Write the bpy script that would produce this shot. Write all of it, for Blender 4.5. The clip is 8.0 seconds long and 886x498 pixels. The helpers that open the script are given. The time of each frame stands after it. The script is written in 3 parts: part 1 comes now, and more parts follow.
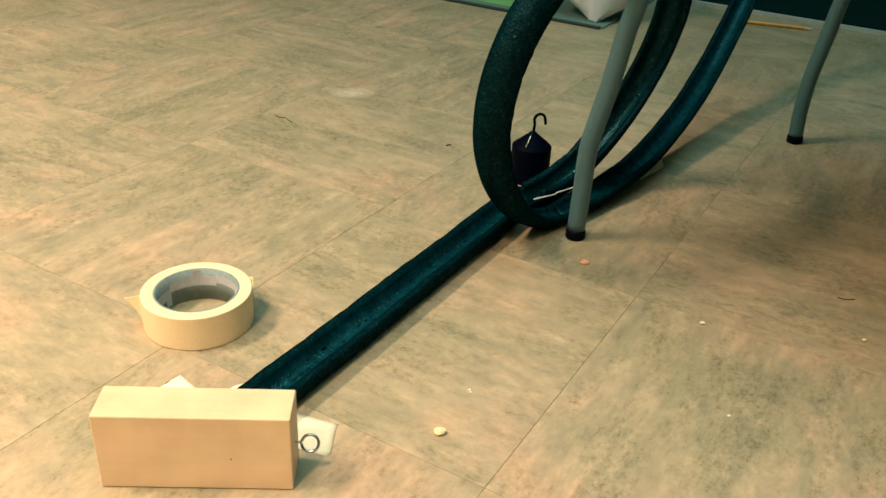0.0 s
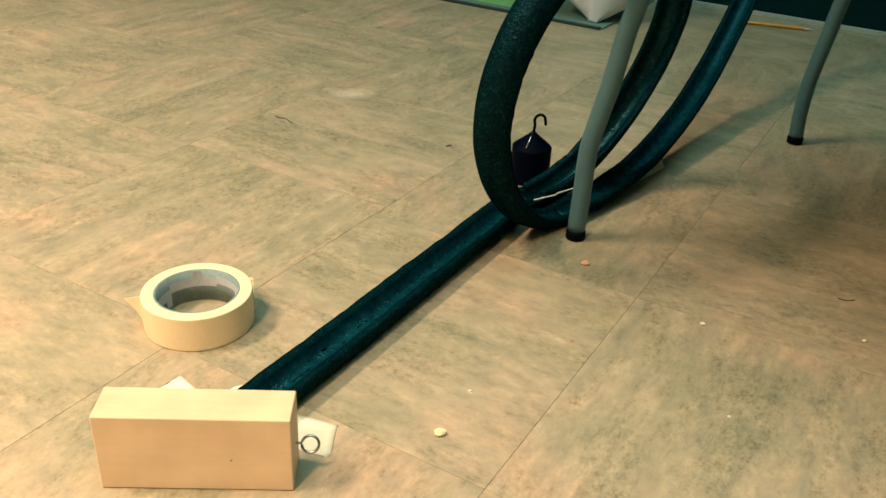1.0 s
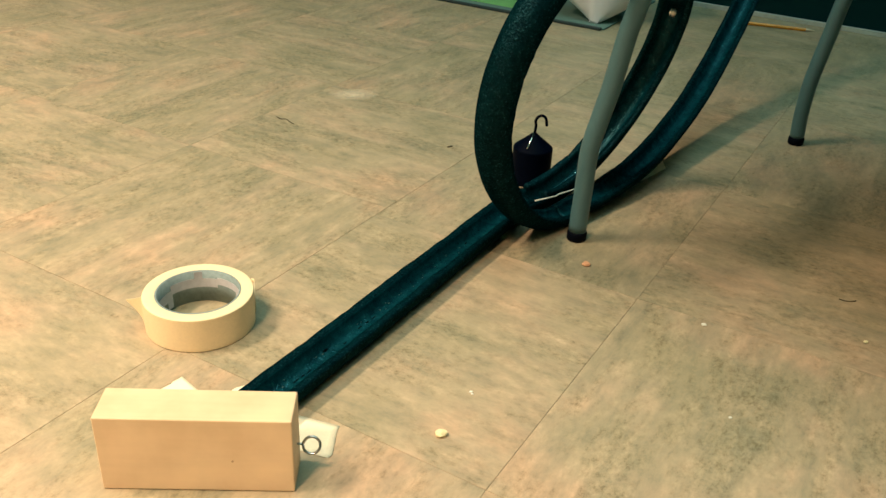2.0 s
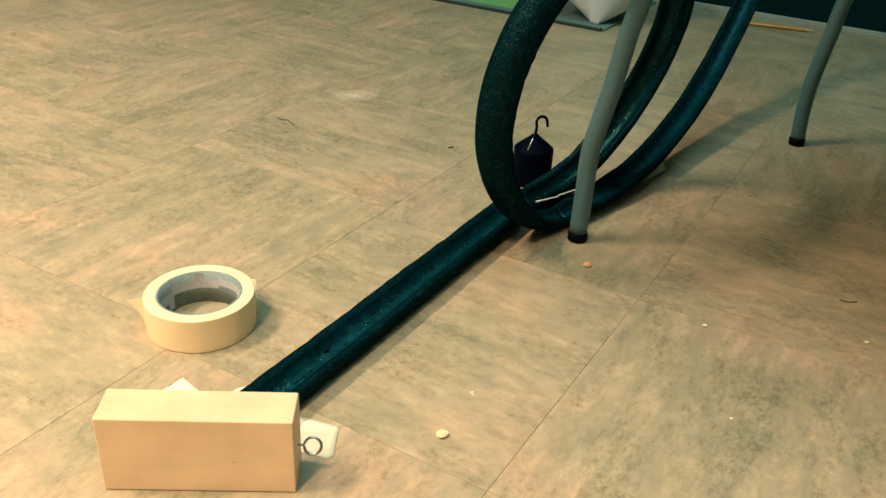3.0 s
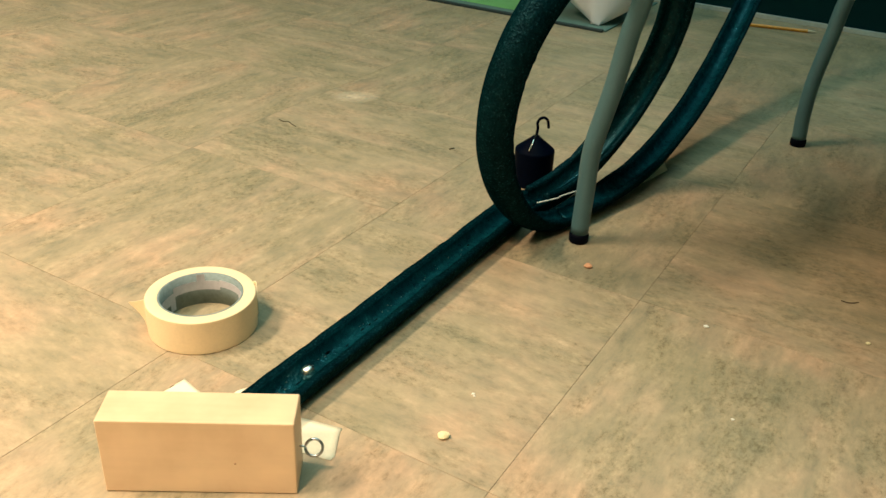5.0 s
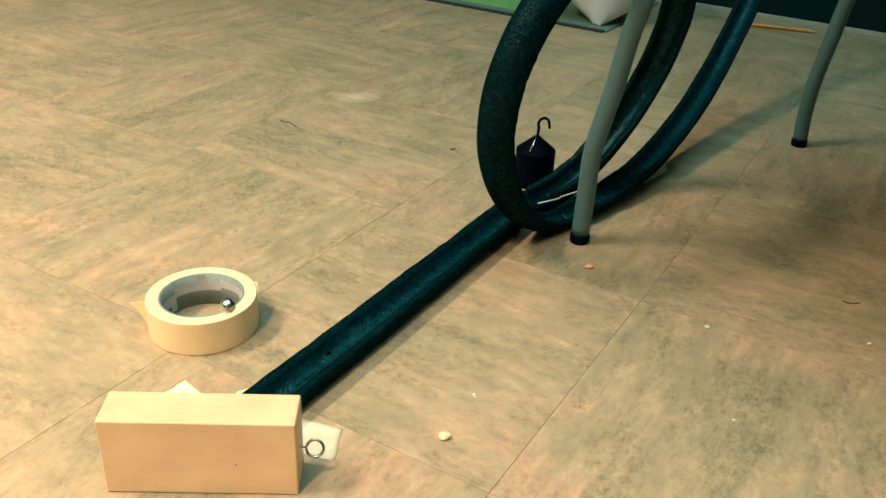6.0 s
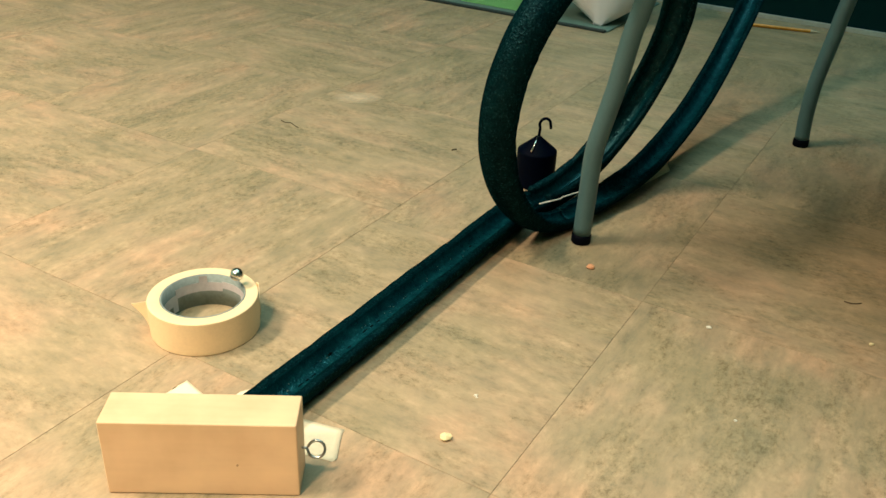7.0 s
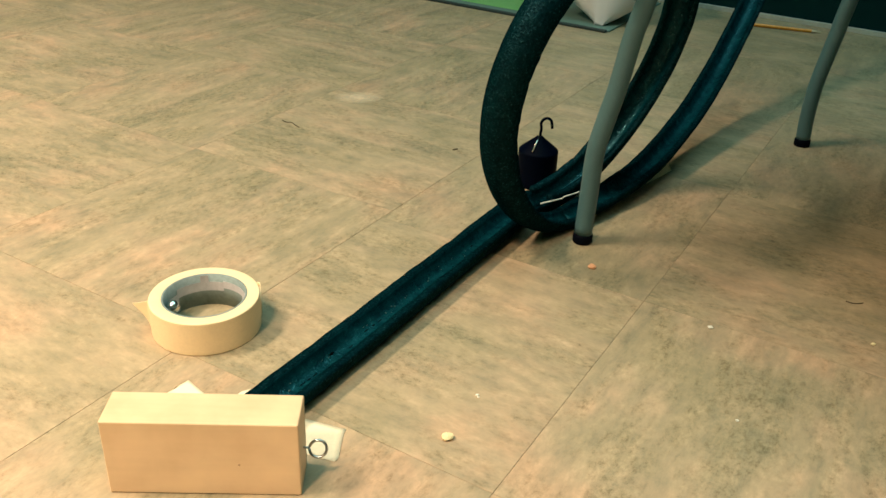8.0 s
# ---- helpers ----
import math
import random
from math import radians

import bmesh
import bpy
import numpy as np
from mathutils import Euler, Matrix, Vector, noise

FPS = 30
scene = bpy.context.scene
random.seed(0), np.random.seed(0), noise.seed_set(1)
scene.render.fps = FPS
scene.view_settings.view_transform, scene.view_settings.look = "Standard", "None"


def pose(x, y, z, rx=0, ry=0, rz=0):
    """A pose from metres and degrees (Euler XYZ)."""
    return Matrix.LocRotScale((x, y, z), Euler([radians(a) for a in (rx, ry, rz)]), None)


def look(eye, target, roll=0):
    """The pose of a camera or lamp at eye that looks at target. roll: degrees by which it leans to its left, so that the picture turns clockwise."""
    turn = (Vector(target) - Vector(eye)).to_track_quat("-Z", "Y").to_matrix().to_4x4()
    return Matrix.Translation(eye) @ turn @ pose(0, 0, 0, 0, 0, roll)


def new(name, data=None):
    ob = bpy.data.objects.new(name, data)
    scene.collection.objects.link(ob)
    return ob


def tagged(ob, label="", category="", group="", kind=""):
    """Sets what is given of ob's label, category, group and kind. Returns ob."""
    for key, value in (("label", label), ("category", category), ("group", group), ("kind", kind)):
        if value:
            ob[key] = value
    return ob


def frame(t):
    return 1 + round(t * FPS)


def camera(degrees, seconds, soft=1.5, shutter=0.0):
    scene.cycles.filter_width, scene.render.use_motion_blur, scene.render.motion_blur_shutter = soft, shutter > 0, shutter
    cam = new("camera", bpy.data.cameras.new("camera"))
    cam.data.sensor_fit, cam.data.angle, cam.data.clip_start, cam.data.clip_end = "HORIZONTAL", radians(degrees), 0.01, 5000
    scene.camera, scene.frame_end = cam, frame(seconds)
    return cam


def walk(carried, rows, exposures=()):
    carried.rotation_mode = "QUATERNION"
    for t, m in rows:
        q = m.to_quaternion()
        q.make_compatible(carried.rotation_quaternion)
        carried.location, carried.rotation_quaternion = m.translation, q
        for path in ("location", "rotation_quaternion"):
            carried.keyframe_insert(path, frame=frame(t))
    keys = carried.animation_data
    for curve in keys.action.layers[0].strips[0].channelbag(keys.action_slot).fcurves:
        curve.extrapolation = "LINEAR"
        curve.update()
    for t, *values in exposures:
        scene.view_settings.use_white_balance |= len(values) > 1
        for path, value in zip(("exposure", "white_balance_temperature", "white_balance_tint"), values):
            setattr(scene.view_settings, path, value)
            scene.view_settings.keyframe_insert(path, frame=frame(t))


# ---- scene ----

# ---- camera ----
cam = camera(53.7, 8.0, soft=1.5, shutter=0.5)
walk(cam, [
    (0.0, look((0.0000, 0.0000, 0.4853), (0.0000, 0.8746, 0.0005), 2.960)),
    (0.5, look((0.0000, 0.0000, 0.4855), (0.0000, 0.8747, 0.0007), 2.965)),
    (1.0, look((-0.0002, 0.0002, 0.4859), (-0.0003, 0.8749, 0.0013), 2.970)),
    (1.5, look((-0.0004, 0.0002, 0.4862), (-0.0009, 0.8751, 0.0018), 2.959)),
    (3.0, look((-0.0007, -0.0001, 0.4867), (-0.0027, 0.8753, 0.0032), 2.883)),
    (3.5, look((-0.0007, -0.0002, 0.4868), (-0.0031, 0.8753, 0.0037), 2.858)),
    (4.0, look((-0.0006, -0.0003, 0.4869), (-0.0034, 0.8754, 0.0040), 2.831)),
    (4.5, look((-0.0005, -0.0004, 0.4870), (-0.0037, 0.8754, 0.0044), 2.802)),
    (6.0, look((0.0001, -0.0001, 0.4875), (-0.0052, 0.8759, 0.0052), 2.682)),
    (6.5, look((0.0002, 0.0001, 0.4876), (-0.0060, 0.8761, 0.0054), 2.636)),
    (7.0, look((0.0001, 0.0003, 0.4877), (-0.0068, 0.8764, 0.0055), 2.598)),
    (7.5, look((-0.0003, 0.0005, 0.4875), (-0.0077, 0.8766, 0.0053), 2.579)),
    (8.0, look((-0.0010, 0.0005, 0.4870), (-0.0083, 0.8767, 0.0049), 2.597)),
], exposures=[(0.0, 0.18), (8.0, 0.18)])

# ---- plan: s runs along the tile seams away from the camera, w across them ----
AZ = radians(60.4)
SX, SY = math.cos(AZ), math.sin(AZ)
UP = Vector((0, 0, 1))


def plan(s_, w_, z=0.0):
    return Vector((SX * s_ - SY * w_, SY * s_ + SX * w_, z))


# ---- world and lamps ----
world = bpy.data.worlds.new("room_dark")
world.use_nodes = True
world.node_tree.nodes["Background"].inputs[0].default_value = (0.25, 0.45, 0.5, 1)
world.node_tree.nodes["Background"].inputs[1].default_value = 0.12
scene.world = world


def area_lamp(name, place, length, width, watts, colour, spread):
    """A long fluorescent light, or an added fill, under the ceiling in line with the floor's seams."""
    data = bpy.data.lights.new(name, "AREA")
    data.shape, data.size, data.size_y = "RECTANGLE", length, width
    data.energy, data.color, data.spread = watts, colour, radians(spread)
    ob = new(name, data)
    ob.matrix_world = Matrix.Translation(place) @ Matrix.Rotation(AZ, 4, "Z")
    return ob


area_lamp("tube_light_beside", plan(-0.90, 2.05, 3.00), 1.60, 0.36, 108.0, (1.0, 0.765, 0.55), 103)
# Added warm fill behind the camera, to brighten the block's front.
area_lamp("warm_fill_behind", plan(-1.55, 0.30, 3.00), 0.60, 0.40, 76.0, (1.0, 0.72, 0.48), 88)
# Added broad teal fill that cools the shadows, no fitting of the room.
area_lamp("teal_fill_overhead", plan(1.00, 0.30, 3.00), 2.20, 2.60, 21.0, (0.46, 0.92, 0.92), 120)


# ---- materials ----
def material(name):
    m = bpy.data.materials.new(name)
    m.use_nodes = True
    n = m.node_tree.nodes
    return m, n, m.node_tree.links, n["Principled BSDF"]


def node(n, kind, **vals):
    k = n.new(kind)
    for key, v in vals.items():
        k.inputs[key].default_value = v
    return k


def ramp(n, stops):
    r = n.new("ShaderNodeValToRGB")
    r.color_ramp.elements[0].position, r.color_ramp.elements[0].color = stops[0][0], (*stops[0][1], 1)
    r.color_ramp.elements[1].position, r.color_ramp.elements[1].color = stops[-1][0], (*stops[-1][1], 1)
    for p, c in stops[1:-1]:
        e = r.color_ramp.elements.new(p)
        e.color = (*c, 1)
    return r


def mapped(n, l, scale, spread=0.0):
    """Object coordinates, stretched, and shifted piece by piece."""
    tc, mp = n.new("ShaderNodeTexCoord"), n.new("ShaderNodeMapping")
    mp.inputs["Scale"].default_value = scale
    l.new(tc.outputs["Object"], mp.inputs["Vector"])
    if spread:
        oi, mul = n.new("ShaderNodeObjectInfo"), n.new("ShaderNodeVectorMath")
        mul.operation = "SCALE"
        mul.inputs[0].default_value = (31.0, 17.0, 11.0)
        l.new(oi.outputs["Random"], mul.inputs["Scale"])
        l.new(mul.outputs[0], mp.inputs["Location"])
    return mp


def mixed(n, l, fac, a, b, kind="MIX"):
    k = n.new("ShaderNodeMix")
    k.data_type, k.blend_type = "RGBA", kind
    for sock, v in ((k.inputs[0], fac), (k.inputs[6], a), (k.inputs[7], b)):
        if hasattr(v, "links"):
            l.new(v, sock)
        elif isinstance(v, (int, float)):
            sock.default_value = v
        else:
            sock.default_value = (*v, 1)
    return k.outputs[2]


def bumped(n, l, b, height, strength, distance):
    k = node(n, "ShaderNodeBump", Strength=strength, Distance=distance)
    l.new(height, k.inputs["Height"])
    l.new(k.outputs[0], b.inputs["Normal"])


def simple(name, colour, rough=0.6, metal=0.0, grain=0.12, scale=120.0, bump=0.1, dist=0.0004, spec=0.4):
    """A plain surface with two scales of mottling and a little relief."""
    m, n, l, b = material(name)
    mp = mapped(n, l, (1, 1, 1))
    a = node(n, "ShaderNodeTexNoise", Scale=scale, Detail=5.0)
    c = node(n, "ShaderNodeTexNoise", Scale=scale / 9, Detail=3.0)
    for t in (a, c):
        l.new(mp.outputs[0], t.inputs["Vector"])
    dark = tuple(v * (1 - grain * 2) for v in colour)
    light = tuple(min(1, v * (1 + grain)) for v in colour)
    r1, r2 = ramp(n, [(0.3, dark), (0.7, light)]), ramp(n, [(0.3, dark), (0.7, light)])
    l.new(a.outputs[0], r1.inputs[0])
    l.new(c.outputs[0], r2.inputs[0])
    l.new(mixed(n, l, 0.5, r1.outputs[0], r2.outputs[0]), b.inputs["Base Color"])
    b.inputs["Roughness"].default_value, b.inputs["Metallic"].default_value = rough, metal
    b.inputs["Specular IOR Level"].default_value = spec
    bumped(n, l, b, a.outputs[0], bump, dist)
    return m


def lino_material():
    m, n, l, b = material("marbled_linoleum")
    streak = mapped(n, l, (6, 34, 1), 1.0)
    cloud = mapped(n, l, (34, 62, 1), 1.0)
    fleck = mapped(n, l, (120, 170, 1), 1.0)
    warp = node(n, "ShaderNodeTexNoise", Scale=1.0, Detail=7.0, Roughness=0.64, Distortion=0.35)
    blot = node(n, "ShaderNodeTexNoise", Scale=1.0, Detail=7.0, Roughness=0.74, Distortion=0.15)
    fine = node(n, "ShaderNodeTexNoise", Scale=1.0, Detail=5.0, Roughness=0.80, Distortion=0.1)
    for mp, t in ((streak, warp), (cloud, blot), (fleck, fine)):
        l.new(mp.outputs[0], t.inputs["Vector"])
    c1 = ramp(n, [(0.28, (0.20, 0.185, 0.130)), (0.42, (0.33, 0.275, 0.182)), (0.56, (0.42, 0.330, 0.216)), (0.72, (0.52, 0.400, 0.268))])
    c2 = ramp(n, [(0.30, (0.17, 0.165, 0.120)), (0.43, (0.31, 0.265, 0.180)), (0.55, (0.42, 0.330, 0.215)), (0.66, (0.54, 0.41, 0.275)), (0.78, (0.62, 0.47, 0.33))])
    c3 = ramp(n, [(0.34, (0.54, 0.54, 0.48)), (0.46, (0.83, 0.84, 0.80)), (0.56, (0.97, 0.98, 0.97)), (0.74, (1.25, 1.22, 1.17))])
    l.new(warp.outputs[0], c1.inputs[0])
    l.new(blot.outputs[0], c2.inputs[0])
    l.new(fine.outputs[0], c3.inputs[0])
    base = mixed(n, l, 0.50, c1.outputs[0], c2.outputs[0])
    broad = mapped(n, l, (7, 9, 1), 1.0)
    hue = node(n, "ShaderNodeTexNoise", Scale=1.0, Detail=6.0, Roughness=0.62)
    l.new(broad.outputs[0], hue.inputs["Vector"])
    ch = ramp(n, [(0.34, (0.80, 0.83, 0.77)), (0.48, (0.98, 0.965, 0.93)), (0.56, (1.07, 0.99, 0.97)), (0.68, (1.24, 1.02, 0.98))])
    l.new(hue.outputs[0], ch.inputs[0])
    base = mixed(n, l, 0.8, base, ch.outputs[0], "MULTIPLY")
    band = mapped(n, l, (8, 26, 1), 1.0)
    patch = node(n, "ShaderNodeTexNoise", Scale=1.0, Detail=7.0, Roughness=0.72, Distortion=0.4)
    l.new(band.outputs[0], patch.inputs["Vector"])
    clump = ramp(n, [(0.42, (1, 1, 1)), (0.56, (0.12, 0.12, 0.12))])
    l.new(patch.outputs[0], clump.inputs[0])
    l.new(mixed(n, l, clump.outputs[0], base, mixed(n, l, 1.0, base, c3.outputs[0], "MULTIPLY")), b.inputs["Base Color"])
    rr = ramp(n, [(0.3, (0.42, 0.42, 0.42)), (0.7, (0.60, 0.60, 0.60))])
    l.new(blot.outputs[0], rr.inputs[0])
    l.new(rr.outputs[0], b.inputs["Roughness"])
    b.inputs["Specular IOR Level"].default_value = 0.35
    bumped(n, l, b, fine.outputs[0], 0.12, 0.0005)
    return m


def foam_material(name, wet, rough, relief, pale):
    m, n, l, b = material(name)
    mp = mapped(n, l, (1, 1, 1))
    cell = node(n, "ShaderNodeTexNoise", Scale=420.0, Detail=2.0, Roughness=0.6)
    lump = node(n, "ShaderNodeTexNoise", Scale=110.0, Detail=5.0, Roughness=0.62)
    wide = node(n, "ShaderNodeTexNoise", Scale=14.0, Detail=4.0)
    for t in (cell, lump, wide):
        l.new(mp.outputs[0], t.inputs["Vector"])
    r = ramp(n, [(p, tuple(pale * v for v in c)) for p, c in ((0.36, (0.0004, 0.0076, 0.011)), (0.52, (0.0006, 0.0122, 0.016)), (0.66, (0.0012, 0.0165, 0.021)), (0.78, (0.006, 0.038, 0.042)))])
    l.new(lump.outputs[0], r.inputs[0])
    r2 = ramp(n, [(0.3, (0.7, 0.7, 0.7)), (0.7, (1.25, 1.25, 1.25))])
    l.new(wide.outputs[0], r2.inputs[0])
    l.new(mixed(n, l, 1.0, r.outputs[0], r2.outputs[0], "MULTIPLY"), b.inputs["Base Color"])
    # matt dark rubber with a thin bluish gloss on the skin of its cells
    matt, gloss, both = n.new("ShaderNodeBsdfDiffuse"), n.new("ShaderNodeBsdfGlossy"), n.new("ShaderNodeMixShader")
    gloss.inputs["Color"].default_value = (0.30, 0.86, 1.0, 1)
    gloss.inputs["Roughness"].default_value = rough
    skin = ramp(n, [(0.44, (0.008 * wet,) * 3), (0.62, (0.022 * wet,) * 3), (0.74, (0.09 * wet,) * 3)])
    l.new(cell.outputs[0], skin.inputs[0])
    l.new(b.inputs["Base Color"].links[0].from_socket, matt.inputs["Color"])
    l.new(skin.outputs[0], both.inputs[0])
    l.new(matt.outputs[0], both.inputs[1])
    l.new(gloss.outputs[0], both.inputs[2])
    add = n.new("ShaderNodeMath")
    add.operation = "ADD"
    l.new(cell.outputs[0], add.inputs[0])
    l.new(lump.outputs[0], add.inputs[1])
    for shader in (matt, gloss):
        bumped(n, l, shader, add.outputs[0], 1.0, relief)
    out = [k for k in n if k.bl_idname == "ShaderNodeOutputMaterial"][0]
    l.new(both.outputs[0], out.inputs["Surface"])
    n.remove(b)
    return m


def wood_material():
    m, n, l, b = material("pale_planed_wood")
    mp = mapped(n, l, (3, 60, 60))
    grain = node(n, "ShaderNodeTexNoise", Scale=1.0, Detail=6.0, Roughness=0.55, Distortion=0.3)
    wide = node(n, "ShaderNodeTexNoise", Scale=0.35, Detail=3.0)
    l.new(mp.outputs[0], grain.inputs["Vector"])
    l.new(mp.outputs[0], wide.inputs["Vector"])
    even = mapped(n, l, (1, 1, 1))
    blotch = node(n, "ShaderNodeTexNoise", Scale=26.0, Detail=4.0, Roughness=0.5)
    l.new(even.outputs[0], blotch.inputs["Vector"])
    r = ramp(n, [(0.25, (0.70, 0.515, 0.330)), (0.5, (0.76, 0.565, 0.365)), (0.8, (0.80, 0.605, 0.395))])
    l.new(grain.outputs[0], r.inputs[0])
    r2 = ramp(n, [(0.3, (0.92, 0.90, 0.88)), (0.7, (1.04, 1.03, 1.02))])
    l.new(wide.outputs[0], r2.inputs[0])
    r3 = ramp(n, [(0.34, (0.92, 0.89, 0.86)), (0.52, (1.0, 0.99, 0.98)), (0.68, (1.06, 1.05, 1.03))])
    l.new(blotch.outputs[0], r3.inputs[0])
    plain = mixed(n, l, 1.0, r.outputs[0], r2.outputs[0], "MULTIPLY")
    l.new(mixed(n, l, 1.0, plain, r3.outputs[0], "MULTIPLY"), b.inputs["Base Color"])
    b.inputs["Roughness"].default_value = 0.62
    bumped(n, l, b, grain.outputs[0], 0.08, 0.0004)
    return m


LINO = lino_material()
# One foam: the last value darkens the shaded outside, lightens the lit inside.
FOAM = foam_material("black_foam_rubber", 0.8, 0.34, 0.0014, 0.85)
FOAM_SKIN_LIT = foam_material("lit_smooth_foam_skin", 2.2, 0.23, 0.0008, 2.2)
WOOD = wood_material()
JOINT = simple("dark_joint", (0.28, 0.23, 0.155), 0.9)
WALL = simple("teal_wall_paint", (0.002, 0.024, 0.026), 0.7, grain=0.06, scale=40, spec=0.06)
# Unseen walls, coloured teal so that their bounced light cools the shade.
PALE = simple("teal_bounce_wall_paint", (0.10, 0.30, 0.31), 0.8, grain=0.04, scale=30)
STRIP = simple("off_white_sealing_strip", (0.50, 0.50, 0.46), 0.5)
MASKING = simple("cream_masking_tape", (0.86, 0.68, 0.42), 0.6, grain=0.04, scale=420, bump=0.25, dist=0.0002)
# The same tape in a paler colour, for strips lit from above.
TAPE_LIT = simple("pale_top_lit_tape", (0.90, 0.765, 0.55), 0.6, grain=0.04, scale=420, bump=0.25, dist=0.0002)
CEIL = simple("white_ceiling_paint", (0.55, 0.70, 0.68), 0.9, grain=0.03, scale=30)
CORE = simple("grey_printed_cardboard", (0.23, 0.29, 0.28), 0.7, grain=0.15, scale=260)
CORE_LIGHT = simple("pale_printed_cardboard", (0.58, 0.57, 0.60), 0.7, grain=0.08, scale=260)
STEEL = simple("polished_steel", (0.80, 0.77, 0.72), 0.20, 1.0, grain=0.03, scale=60, bump=0.02)
ZINC = simple("zinc_plated_steel", (0.50, 0.50, 0.50), 0.28, 1.0, grain=0.1, scale=200)
CASTBLACK = simple("black_lacquered_iron", (0.0001, 0.0016, 0.007), 0.55, 0.0, grain=0.2, scale=200, spec=0.03)
GREYTUBE = simple("grey_powder_coat", (0.075, 0.155, 0.17), 0.42, 0.0, grain=0.05, scale=500, bump=0.12, dist=0.0002)
RUBBER = simple("black_rubber", (0.0008, 0.002, 0.006), 0.6, spec=0.06)
SEATMAT = simple("grey_moulded_plastic", (0.18, 0.21, 0.20), 0.5)
YELLOW = simple("orange_pencil_lacquer", (0.75, 0.30, 0.03), 0.35)
BARE = simple("sharpened_wood", (0.60, 0.50, 0.36), 0.7)
WHITEPAPER = simple("white_plastic_film", (0.90, 0.84, 0.86), 0.45, grain=0.05, scale=30, bump=0.3, dist=0.002)
MAT = simple("grey_green_mat", (0.13, 0.21, 0.18), 0.6, grain=0.06, scale=90)
MATEDGE = simple("dark_mat_edge", (0.015, 0.03, 0.03), 0.6)
GREEN = simple("light_green_paper", (0.30, 0.62, 0.25), 0.7, grain=0.05, scale=60)
CRUMB = simple("cream_foam_crumb", (0.82, 0.72, 0.42), 0.8, scale=900)
CRUMBO = simple("orange_foam_crumb", (0.90, 0.44, 0.24), 0.8, scale=900)
CRUMBW = simple("white_foam_crumb", (0.85, 0.82, 0.72), 0.8, scale=900)
KNOT = simple("brown_knot", (0.46, 0.30, 0.18), 0.8)
CUT = simple("black_foam_cut", (0.0006, 0.0015, 0.002), 0.9, spec=0.02)
FLECK = simple("grey_foam_dust", (0.035, 0.09, 0.09), 0.8)
HAIR = simple("dark_lint", (0.10, 0.085, 0.055), 0.9)


# ---- mesh helpers ----
def link(name, bm, mat, parent=None, smooth=True):
    me = bpy.data.meshes.new(name)
    bmesh.ops.recalc_face_normals(bm, faces=bm.faces[:])
    bm.to_mesh(me)
    bm.free()
    for p in me.polygons:
        p.use_smooth = smooth
    for k in (mat if isinstance(mat, (list, tuple)) else [mat]):
        me.materials.append(k)
    ob = new(name, me)
    if parent is not None:
        ob.parent = parent
    return ob


def part(name, bm, mat, parent, label="", smooth=True):
    ob = link(name, bm, mat, parent, smooth)
    return tagged(ob, label)


def thing(name, label, category, group="", at=None):
    e = new(name)
    e.empty_display_size = 0.05
    if at is not None:
        e.matrix_basis = at
    return tagged(e, label, category, group)


def box(bm, x0, x1, y0, y1, z0, z1, bevel=0.0, seg=2):
    r = bmesh.ops.create_cube(bm, size=1.0)
    for v in r["verts"]:
        v.co = Vector((x0 + (v.co.x + .5) * (x1 - x0), y0 + (v.co.y + .5) * (y1 - y0), z0 + (v.co.z + .5) * (z1 - z0)))
    if bevel:
        es = {e for v in r["verts"] for e in v.link_edges}
        bmesh.ops.bevel(bm, geom=list(es), offset=bevel, segments=seg, affect="EDGES", profile=0.5)
    return bm


def rings(bm, loops, close=False, caps=True):
    """Skins a list of closed loops of points."""
    vs = [[bm.verts.new(p) for p in lp] for lp in loops]
    n = len(vs[0])
    pairs = list(zip(vs, vs[1:])) + ([(vs[-1], vs[0])] if close else [])
    for a, b in pairs:
        for i in range(n):
            bm.faces.new((a[i], a[(i + 1) % n], b[(i + 1) % n], b[i]))
    if caps and not close:
        bm.faces.new(vs[0][::-1])
        bm.faces.new(vs[-1])
    return bm


def lathe(bm, profile, seg=64, close=True, centre=(0, 0)):
    """Turns a profile of (radius, height) about the z axis."""
    loops = []
    for i in range(seg):
        a = 2 * math.pi * i / seg
        loops.append([(centre[0] + r * math.cos(a), centre[1] + r * math.sin(a), z) for r, z in profile])
    vs = [[bm.verts.new(p) for p in lp] for lp in loops]
    n = len(profile)
    for i in range(seg):
        a, b = vs[i], vs[(i + 1) % seg]
        for j in range(n if close else n - 1):
            bm.faces.new((a[j], b[j], b[(j + 1) % n], a[(j + 1) % n]))
    bmesh.ops.remove_doubles(bm, verts=bm.verts[:], dist=1e-6)
    return bm


def smooth_path(pts, steps=10):
    """A Catmull-Rom curve through the points."""
    pts = [Vector(p) for p in pts]
    q = [pts[0] * 2 - pts[1]] + pts + [pts[-1] * 2 - pts[-2]]
    out = []
    for i in range(1, len(q) - 2):
        a, b, c, d = q[i - 1:i + 3]
        for k in range(steps):
            t = k / steps
            out.append(0.5 * (2 * b + (c - a) * t + (2 * a - 5 * b + 4 * c - d) * t * t + (3 * b - a - 3 * c + d) * t ** 3))
    return out + [pts[-1]]


